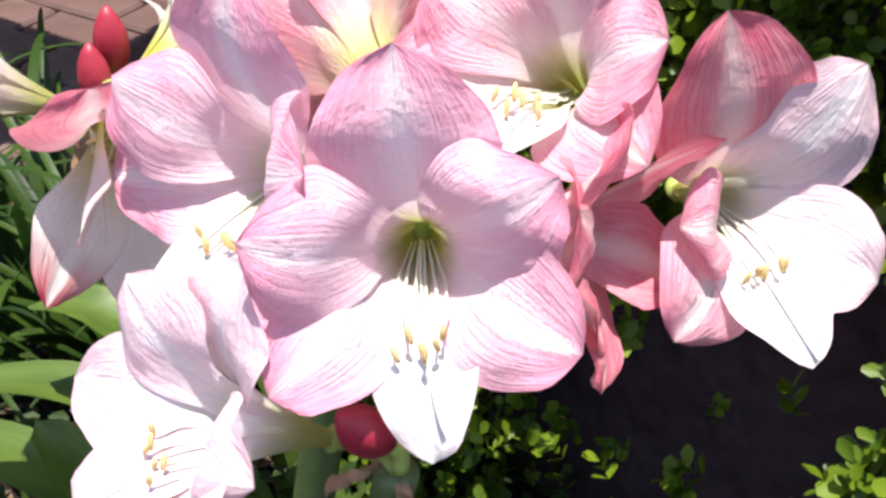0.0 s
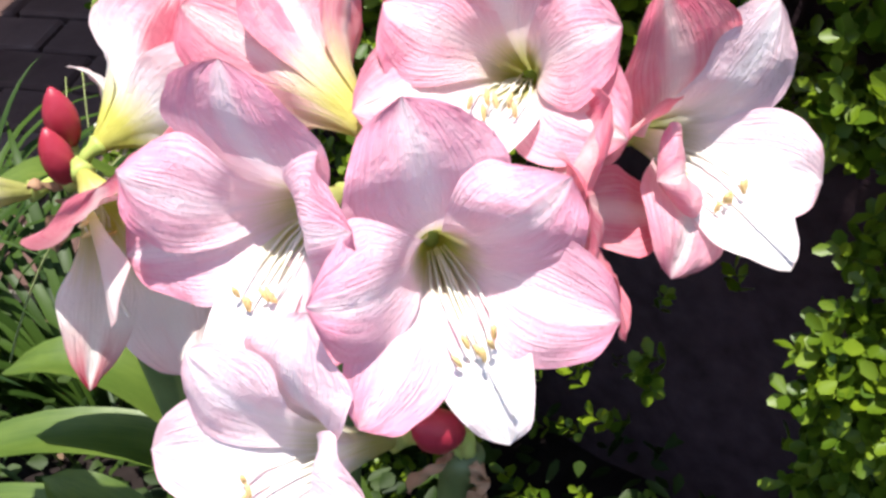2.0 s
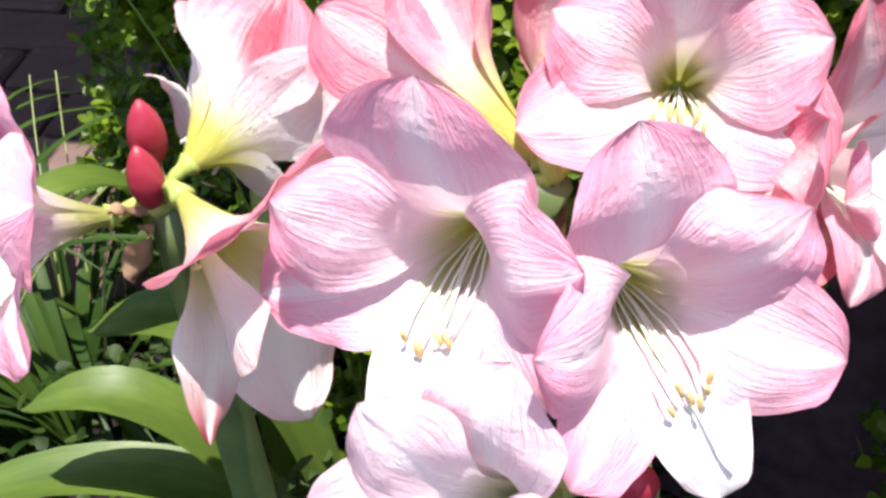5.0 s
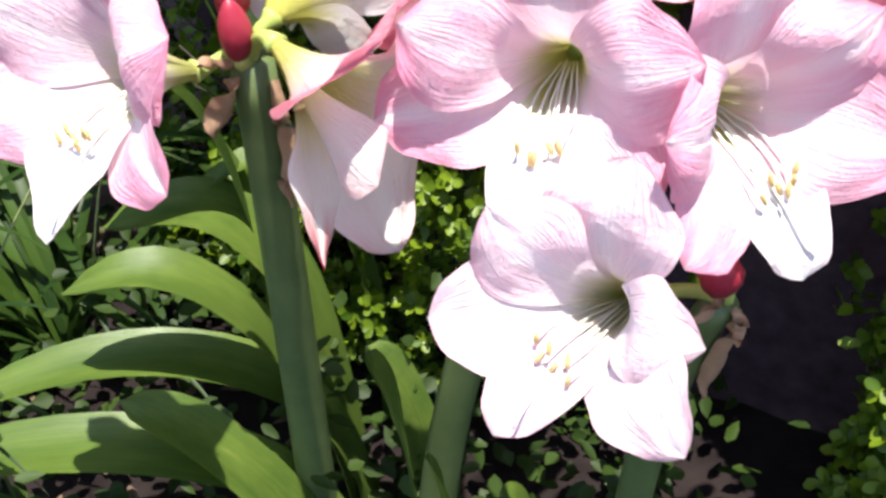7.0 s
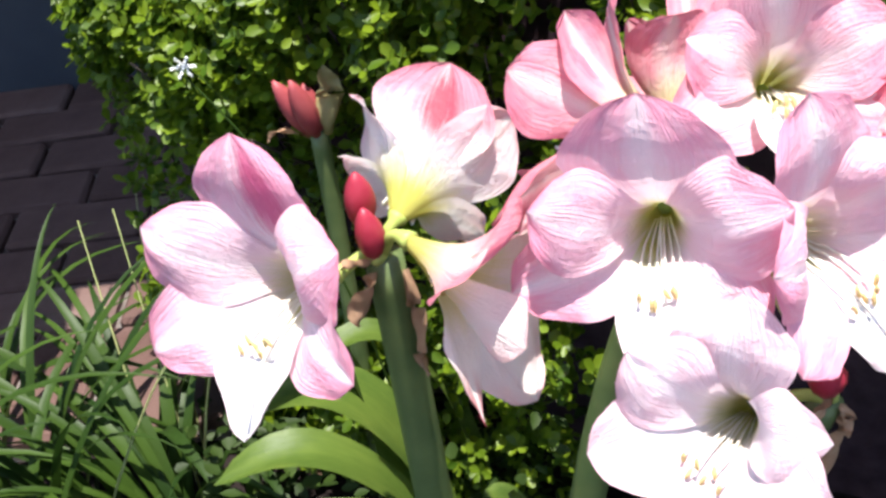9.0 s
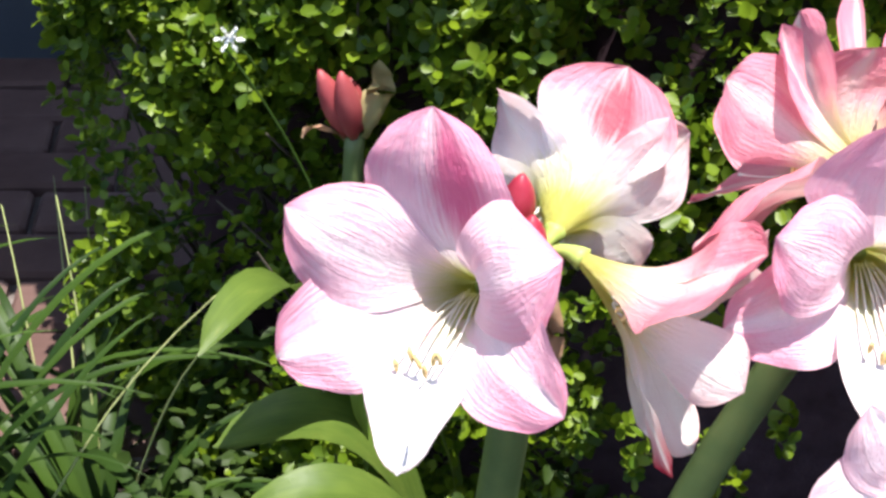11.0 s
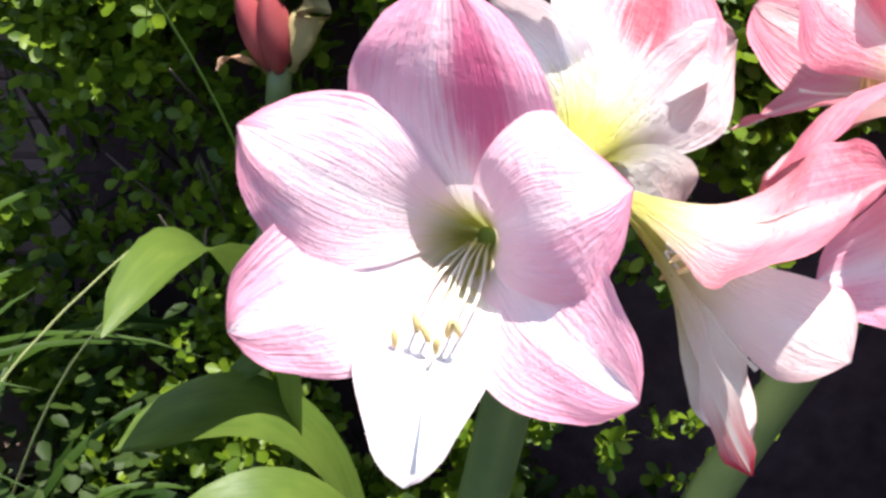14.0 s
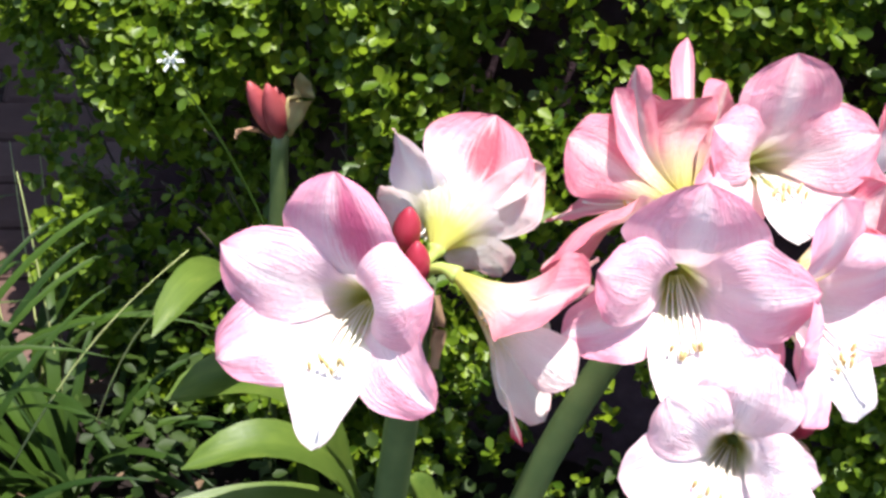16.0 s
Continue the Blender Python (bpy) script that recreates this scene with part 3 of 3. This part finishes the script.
flower(stalk_2, (0.054, 0.486, 0.583), (-0.26, -0.91, 0.32), J2,
       [(0.059, 0.511, 0.661, 0.046, -0.05, 0.000), (-0.005, 0.502, 0.602, 0.031, -0.30, 0.014), (0.122, 0.465, 0.612, 0.033, -0.35, 0.016),
        (-0.015, 0.506, 0.550, 0.031, 0.10, -0.004), (0.110, 0.462, 0.545, 0.031, 0.00, 0.000), (0.060, 0.452, 0.520, 0.024, 0.30, -0.008)])
flower(stalk_3, (0.160, 0.476, 0.578), (0.42, -0.83, 0.36), J3,
       [(0.136, 0.502, 0.655, 0.037, -0.05, 0.000), (0.106, 0.444, 0.593, 0.033, -0.40, 0.018), (0.197, 0.512, 0.618, 0.031, -0.30, 0.014),
        (0.119, 0.437, 0.534, 0.027, 0.00, 0.000), (0.222, 0.499, 0.555, 0.033, 0.05, -0.002), (0.179, 0.463, 0.505, 0.022, 0.30, -0.008)])
flower(stalk_3, (0.074, 0.427, 0.511), (-0.45, -0.72, 0.52), J3,
       [(0.093, 0.464, 0.571, 0.034, -0.10, 0.006), (0.035, 0.456, 0.544, 0.031, -0.25, 0.012), (0.131, 0.414, 0.510, 0.027, -0.40, 0.016),
        (0.013, 0.443, 0.495, 0.030, 0.10, -0.002), (0.125, 0.380, 0.482, 0.026, 0.05, 0.000), (0.046, 0.400, 0.462, 0.021, 0.25, -0.006)], PETAL_FAINT, None, 0.28)
flower(stalk_2, (0.152, 0.581, 0.626), (0.0, -0.80, 0.60), J2,
       [(0.150, 0.615, 0.687, 0.038, 0.00, 0.000), (0.098, 0.603, 0.644, 0.035, -0.15, 0.004), (0.210, 0.586, 0.638, 0.032, -0.15, 0.004),
        (0.084, 0.572, 0.598, 0.031, 0.05, -0.006), (0.214, 0.566, 0.596, 0.032, 0.10, -0.006), (0.150, 0.542, 0.588, 0.024, 0.20, -0.008)], PETAL_ROSE)
flower(stalk_4, (0.257, 0.612, 0.563), (0.67, -0.64, 0.37), (0.197, 0.724, 0.50),
       [(0.225, 0.618, 0.648, 0.038, 0.00, 0.000), (0.226, 0.585, 0.560, 0.034, -0.35, 0.016), (0.274, 0.666, 0.616, 0.034, -0.20, 0.006),
        (0.233, 0.571, 0.516, 0.032, 0.00, 0.000), (0.301, 0.640, 0.526, 0.031, 0.05, -0.002), (0.288, 0.591, 0.508, 0.025, 0.25, -0.006)], PETAL_ROSE, {0: PETAL_DEEP, 2: PETAL_FAINT, 4: PETAL_FAINT})
flower(stalk_1, (-0.050, 0.645, 0.565), (0.45, 0.80, 0.25), J1,
       [(-0.032, 0.648, 0.619, 0.047, -0.15, -0.012), (0.000, 0.628, 0.588, 0.033, -0.15, -0.020), (-0.095, 0.685, 0.586, 0.029, -0.25, -0.014),
        (-0.028, 0.602, 0.519, 0.034, -0.15, -0.026), (-0.110, 0.655, 0.550, 0.030, -0.60, -0.012), (-0.060, 0.690, 0.535, 0.028, 0.10, -0.020)], PETAL_BLUSH, {0: PETAL_BLOTCH}, 0.66, 0.6, 0.058)
flower(stalk_1, (-0.008, 0.512, 0.527), (0.72, -0.62, -0.30), J1,
       [(0.012, 0.540, 0.586, 0.032, 0.00, -0.016), (-0.008, 0.496, 0.602, 0.036, -0.20, -0.020), (0.020, 0.552, 0.550, 0.032, -0.10, -0.018),
        (-0.012, 0.479, 0.535, 0.034, -0.15, -0.022), (-0.007, 0.522, 0.459, 0.033, 0.00, -0.018), (-0.038, 0.475, 0.488, 0.029, 0.00, -0.024)], PETAL_TUBE, {1: PETAL_DEEP, 5: PETAL_TIP}, 0.52, 0.5)
flower(stalk_2, (0.024, 0.618, 0.606), (-0.82, 0.48, 0.30), J2,
       [(0.033, 0.623, 0.657, 0.036, -0.10, -0.014), (0.066, 0.672, 0.646, 0.032, 0.00, -0.014), (-0.004, 0.592, 0.640, 0.036, -0.10, -0.012),
        (0.035, 0.685, 0.580, 0.030, 0.00, -0.014), (-0.022, 0.546, 0.570, 0.040, -0.30, -0.014), (0.000, 0.615, 0.555, 0.030, 0.00, -0.014)], PETAL_BACK, {4: PETAL_DEEP}, 0.44, 0.6)
flower(stalk_2, (0.106, 0.680, 0.600), (0.10, 0.80, 0.50), J2,
       [(0.118, 0.716, 0.642, 0.020, 0.60, -0.014), (0.136, 0.670, 0.630, 0.026, 0.20, -0.014), (0.094, 0.642, 0.636, 0.029, 0.30, -0.012),
        (0.150, 0.690, 0.585, 0.026, 0.00, -0.018), (0.075, 0.675, 0.622, 0.026, 0.20, -0.016), (0.100, 0.715, 0.560, 0.026, 0.00, -0.018)], PETAL_BACK, None, 0.5, 0.6)
flower(stalk_3, (0.226, 0.572, 0.560), (0.80, 0.25, 0.10), J3,
       [(0.208, 0.560, 0.622, 0.032, -0.30, -0.012), (0.205, 0.522, 0.596, 0.032, -0.50, -0.010), (0.235, 0.600, 0.600, 0.028, 0.00, -0.018),
        (0.218, 0.522, 0.542, 0.032, -0.20, -0.016), (0.232, 0.600, 0.530, 0.028, 0.00, -0.018), (0.218, 0.535, 0.505, 0.030, 0.00, -0.018)], PETAL_DEEP, None, 0.5, 0.4)
bud(stalk_1, (-.099, .600, .544), (-.098, .598, .583), 0.0095, (-.089, .588, .530))
bud(stalk_1, (-.093, .580, .534), (-.095, .579, .570), 0.0088, (-.089, .588, .525))
bud(stalk_3, (.150, .478, .489), (.137, .460, .513), 0.0105, (.152, .483, .472))


def strip(name, points, half, mat, parent=None, label="", fold=0.25, twist=0.0, blunt=0.6):
    """A strap leaf or blade: a folded ribbon along a curve of four points."""
    ns = 18
    rows, uvs = [], []
    w = parent.matrix_world.inverted() if parent is not None else Matrix()
    for i in range(ns + 1):
        s = i / ns
        c = bezier(points, s)
        d = (bezier(points, min(1, s + 0.02)) - bezier(points, max(0, s - 0.02))).normalized()
        side = d.cross(Vector((0, 0, 1)))
        side = side.normalized() if side.length > 0.05 else Vector((1, 0, 0))
        side = Matrix.Rotation(twist * s, 3, d) @ side
        up = side.cross(d)
        g = (0.55 + 0.45 * smooth(0, 0.55, s)) * max(0.0, 1 - s ** 6) ** blunt
        h = half * g
        row = []
        for j in range(7):
            u = -1 + j / 3
            row.append(w @ (c + side * u * h + up * (fold * h * (u * u - 0.4) + 0.0012 * math.sin(14 * s + u * 3))))
        rows.append(row)
        uvs.append([(j / 6, s) for j in range(7)])
    return link(name, grid_mesh(name, rows, uv=uvs), mat, parent, label)


def strap(stalk, a, b, c, d, half, twist=0.0):
    strip("leaf", (a, b, c, d), half, STRAP, stalk, "broad green strap leaf", 0.22, twist)


strap(stalk_1, (-.06, .66, 0), (-.08, .66, .24), (-.15, .645, .38), (-.25, .633, .307), .024)
strap(stalk_1, (-.05, .66, 0), (-.05, .67, .22), (-.18, .67, .28), (-.36, .61, .20), .026)
strap(stalk_1, (-.04, .60, 0), (-.06, .61, .20), (-.2, .59, .26), (-.44, .57, .15), .029)
strap(stalk_1, (-.04, .58, 0), (-.07, .58, .12), (-.14, .58, .25), (-.208, .586, .255), .027)
strap(stalk_1, (-.08, .75, 0), (-.10, .76, .25), (-.16, .775, .32), (-.265, .755, .26), .034)
strap(stalk_1, (-.12, .76, 0), (-.15, .81, .3), (-.19, .79, .48), (-.268, .672, .412), .026, 0.2)
strap(stalk_1, (-.05, .80, 0), (-.06, .82, .25), (-.12, .83, .34), (-.2, .79, .27), .018)
strap(stalk_2, (.0, .56, 0), (.0, .56, .15), (-.01, .556, .30), (-.032, .554, .350), .022)
strap(stalk_2, (.04, .54, 0), (.03, .54, .14), (.02, .535, .24), (.004, .53, .285), .017)
strap(stalk_2, (.0, .66, 0), (.0, .67, .12), (-.03, .68, .2), (-.055, .69, .21), .024)
strap(stalk_3, (.10, .52, 0), (.09, .52, .10), (.06, .50, .17), (.03, .46, .19), .020)
strap(stalk_3, (.16, .50, 0), (.17, .50, .12), (.20, .48, .19), (.235, .45, .18), .020)
strap(stalk_2, (.05, .58, 0), (.06, .57, .13), (.09, .55, .20), (.125, .53, .20), .018)
strap(stalk_2, (-.02, .52, 0), (-.03, .51, .10), (-.05, .49, .15), (-.09, .46, .14), .022)
strap(stalk_3, (.10, .58, 0), (.10, .58, .1), (.08, .57, .2), (.05, .56, .21), .018)
strap(stalk_3, (.17, .60, 0), (.17, .6, .1), (.19, .59, .16), (.215, .57, .17), .016)


def husk(stalk, top, low, width):
    """A withered spathe or spent flower that hangs and curls."""
    a, b = Vector(top), Vector(low)
    m1 = a.lerp(b, 0.35) + Vector((0.006, -0.004, 0.002))
    m2 = a.lerp(b, 0.7) + Vector((-0.005, 0.003, 0))
    strip("husk", (a, m1, m2, b), width, DRY, stalk, "withered papery brown husk", 0.9, 2.0, 0.9)


husk(stalk_1, (-.078, .582, .520), (-.073, .576, .440), .006)
husk(stalk_1, (-.098, .578, .524), (-.110, .572, .489), .008)
husk(stalk_1, (-.095, .582, .529), (-.113, .570, .536), .004)
husk(stalk_3, (.157, .480, .468), (.151, .480, .404), .0055)
husk(stalk_3, (.155, .478, .470), (.161, .474, .450), .005)
husk(stalk_3, (.147, .474, .482), (.128, .462, .462), .0045)
husk(stalk_2, (.10, .578, .565), (.105, .560, .525), .008)

# ---- the far bud and the white star flower ----
far_stalk = thing("amaryllis", "slim amaryllis stalk with an opening red bud in a papery sheath", "amaryllis", (-0.165, 0.875, 0), G1)
bpy.context.view_layer.update()
stem(far_stalk, ((-0.165, 0.875, 0), (-0.165, 0.88, 0.2), (-0.158, 0.885, 0.35), (-0.158, 0.885, 0.455)), 0.009, 0.008)
bud(far_stalk, (-.164, .884, .452), (-.186, .882, .506), 0.0098, None, BUD_DULL)
bud(far_stalk, (-.159, .880, .452), (-.171, .873, .509), 0.0098, None, BUD_DULL)
bud(far_stalk, (-.156, .886, .452), (-.163, .886, .498), 0.0090, None, BUD_DULL)
strip("sheath", ((-.150, .885, .450), (-.138, .880, .470), (-.144, .876, .492), (-.143, .880, .516)), .0125, SHEATH, far_stalk, "papery greenish sheath", 0.8, 0.3, 0.8)
strip("sheath", ((-.166, .882, .450), (-.182, .874, .466), (-.196, .870, .470), (-.198, .868, .458)), .003, DRY, far_stalk, "", 0.8, 0.6, 0.8)

star = thing("wildflower", "small white star flower on a thin wiry stem", "flower", (-0.12, 0.85, 0))
bpy.context.view_layer.update()
sw = star.matrix_world.inverted()
pts = [sw @ bezier(((-.12, .85, 0), (-.13, .84, .25), (-.16, .84, .42), (-.262, .868, .542)), i / 24) for i in range(25)]
link("stalk", tube("stalk", pts, [0.0014 - 0.0006 * i / 24 for i in range(25)], 6), GRASS, star)
for i in range(6):
    w = i * math.pi / 3
    c = Vector((-.249, .864, .538))
    d = Vector((math.cos(w), -0.35, math.sin(w)))
    strip("petal", (c, c + d * 0.003, c + d * 0.007, c + d * 0.0105), .0014, STAR, star, "", 0.2, 0, 0.8)
link("stalk", tube("stalk", [sw @ p for p in (Vector((-.225, .860, .505)), Vector((-.235, .860, .525)), Vector((-.249, .866, .537)))], 0.0006, 5), GRASS, star)

# ---- grass, ground cover ----
bl_v, bl_f = [], []


def blade(p, lean, length, half, droop):
    """One arching blade, folded along its middle."""
    n = 12
    side = Vector((-lean.y, lean.x, 0)).normalized()
    b = len(bl_v)
    up = Vector((0, 0, 1))
    ends = (p, p + (up * 0.45 + lean * 0.10) * length, p + (up * (0.85 - 0.25 * droop) + lean * 0.38) * length, p + (up * (0.95 - 0.75 * droop) + lean * (0.50 + 0.45 * droop)) * length)
    for i in range(n + 1):
        s = i / n
        c = bezier(ends, s)
        h = half * (1 - s ** 3) * (0.6 + 0.4 * smooth(0, 0.3, s))
        bl_v.extend([c - side * h, c + Vector((0, 0, -0.35 * h)), c + side * h])
        if i:
            k = b + 3 * (i - 1)
            bl_f.extend([(k, k + 1, k + 4, k + 3), (k + 1, k + 2, k + 5, k + 4)])


rg = random.Random(11)
for cx, cy, num, low, high in ((-.43, .98, 22, .30, .46), (-.53, .88, 34, .38, .60), (-.66, .80, 36, .38, .62), (-.52, .72, 30, .34, .52), (-.86, .95, 30, .36, .56),
                               (-.38, .86, 24, .22, .36), (-.62, 1.0, 24, .30, .50), (-.76, .68, 26, .34, .52), (-.42, .64, 20, .20, .32), (-.33, .94, 12, .18, .28)):
    for q in range(int(num * 0.6)):
        w = rg.uniform(0, 6.28)
        away = Vector((math.cos(w), math.sin(w), 0))
        p = Vector((cx, cy, 0)) + away * abs(rg.gauss(0, 0.025))
        blade(p, away, rg.uniform(low, high) * 0.80, rg.uniform(0.0040, 0.0082), rg.uniform(0.12, 1.0))
for q in range(40):        # a clump of broader blades that lean out over the paving
    w = radians(rg.uniform(120, 250))
    away = Vector((math.cos(w), math.sin(w), 0))
    blade(Vector((-.35, .83, 0)) + away * rg.uniform(0, 0.09), away, rg.uniform(.24, .42), rg.uniform(.0048, .0072), rg.uniform(.3, 1.0))
gm = bpy.data.meshes.new("grass")
gm.from_pydata([tuple(v) for v in bl_v], [], bl_f)
gm.polygons.foreach_set("use_smooth", [True] * len(gm.polygons))
tagged(link("grass", gm, GRASS), "long arching green grass blades beside the bed", "grass", kind="stuff")

for a, b in (((-.40, .98, 0), (-.445, 1.24, .21)), ((-.38, 1.0, 0), (-.40, 1.15, .25)), ((-.42, .95, 0), (-.47, 1.10, .26)), ((-.37, .92, 0), (-.41, 1.05, .30)), ((-.36, .9, .02), (-.25, .82, .33)), ((-.45, .80, .05), (-.24, .84, .36))):
    a, b = Vector(a), Vector(b)
    st = link("grass_stalk", tube("grass_stalk", [a.lerp(b, i / 8) + Vector((0, 0, 0.04 * math.sin(i / 8 * 3.14))) for i in range(9)], [0.0014 - 0.0001 * i for i in range(9)], 6), STRAW)
    tagged(st, "pale dry seed stalk standing in the grass", "grass stalk", "seed stalks in the grass")

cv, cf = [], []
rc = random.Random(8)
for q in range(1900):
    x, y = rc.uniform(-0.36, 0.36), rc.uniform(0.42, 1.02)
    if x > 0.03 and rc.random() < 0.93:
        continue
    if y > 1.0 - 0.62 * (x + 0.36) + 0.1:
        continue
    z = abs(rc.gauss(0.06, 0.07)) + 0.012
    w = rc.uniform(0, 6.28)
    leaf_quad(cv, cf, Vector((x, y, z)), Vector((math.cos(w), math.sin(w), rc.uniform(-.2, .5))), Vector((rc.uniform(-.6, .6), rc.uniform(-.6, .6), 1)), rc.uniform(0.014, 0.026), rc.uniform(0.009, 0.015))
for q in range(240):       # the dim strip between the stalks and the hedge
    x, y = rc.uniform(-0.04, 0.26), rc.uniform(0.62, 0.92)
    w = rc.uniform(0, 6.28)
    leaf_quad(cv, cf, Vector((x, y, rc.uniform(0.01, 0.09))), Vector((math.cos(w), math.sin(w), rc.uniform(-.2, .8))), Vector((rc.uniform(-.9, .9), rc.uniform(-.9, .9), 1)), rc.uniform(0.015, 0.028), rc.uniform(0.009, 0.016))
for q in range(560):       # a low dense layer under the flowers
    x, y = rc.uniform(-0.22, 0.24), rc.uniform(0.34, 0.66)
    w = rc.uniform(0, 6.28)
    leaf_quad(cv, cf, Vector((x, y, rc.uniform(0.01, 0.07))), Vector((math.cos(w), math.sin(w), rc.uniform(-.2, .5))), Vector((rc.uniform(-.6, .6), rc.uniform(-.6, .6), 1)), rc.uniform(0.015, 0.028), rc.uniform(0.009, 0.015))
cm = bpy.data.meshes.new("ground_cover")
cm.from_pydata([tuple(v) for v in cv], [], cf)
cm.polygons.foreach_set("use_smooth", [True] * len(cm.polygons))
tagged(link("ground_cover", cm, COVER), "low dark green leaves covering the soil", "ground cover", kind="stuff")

mv, mf = [], []
for q in range(170):
    x, y = rc.uniform(-0.7, -0.05), rc.uniform(0.35, 1.1)
    w = rc.uniform(0, 6.28)
    leaf_quad(mv, mf, Vector((x, y, rc.uniform(0.002, 0.012))), Vector((math.cos(w), math.sin(w), rc.uniform(-.1, .2))), Vector((rc.uniform(-.4, .4), rc.uniform(-.4, .4), 1)), rc.uniform(0.012, 0.035), rc.uniform(0.006, 0.015))
mm = bpy.data.meshes.new("leaf_litter")
mm.from_pydata([tuple(v) for v in mv], [], mf)
tagged(link("leaf_litter", mm, LITTER), "dry brown leaf litter on the soil", "leaf litter", kind="stuff")

# ---- brick paving ----
paving = link("paving", box(2.04, 0.92, 0.02, 0.002), MORTAR)
paving.location = (-1.33, 1.47, 0.004)
tagged(paving, "mortar bed under red paving bricks", "pavement", kind="structure")
bm_brick = box(0.196, 0.094, 0.05, 0.006)
bm_brick.materials.append(BRICK)
rb = random.Random(3)
for r in range(9):
    for c in range(10):
        ob = new("brick", bm_brick)
        ob.parent = paving
        ob.location = (-0.93 + 0.1 * (r % 2) + c * 0.205, -0.41 + r * 0.102, 0.002 + rb.uniform(-0.003, 0.003))
        ob.rotation_euler = (rb.uniform(-.015, .015), rb.uniform(-.015, .015), rb.uniform(-.02, .02))
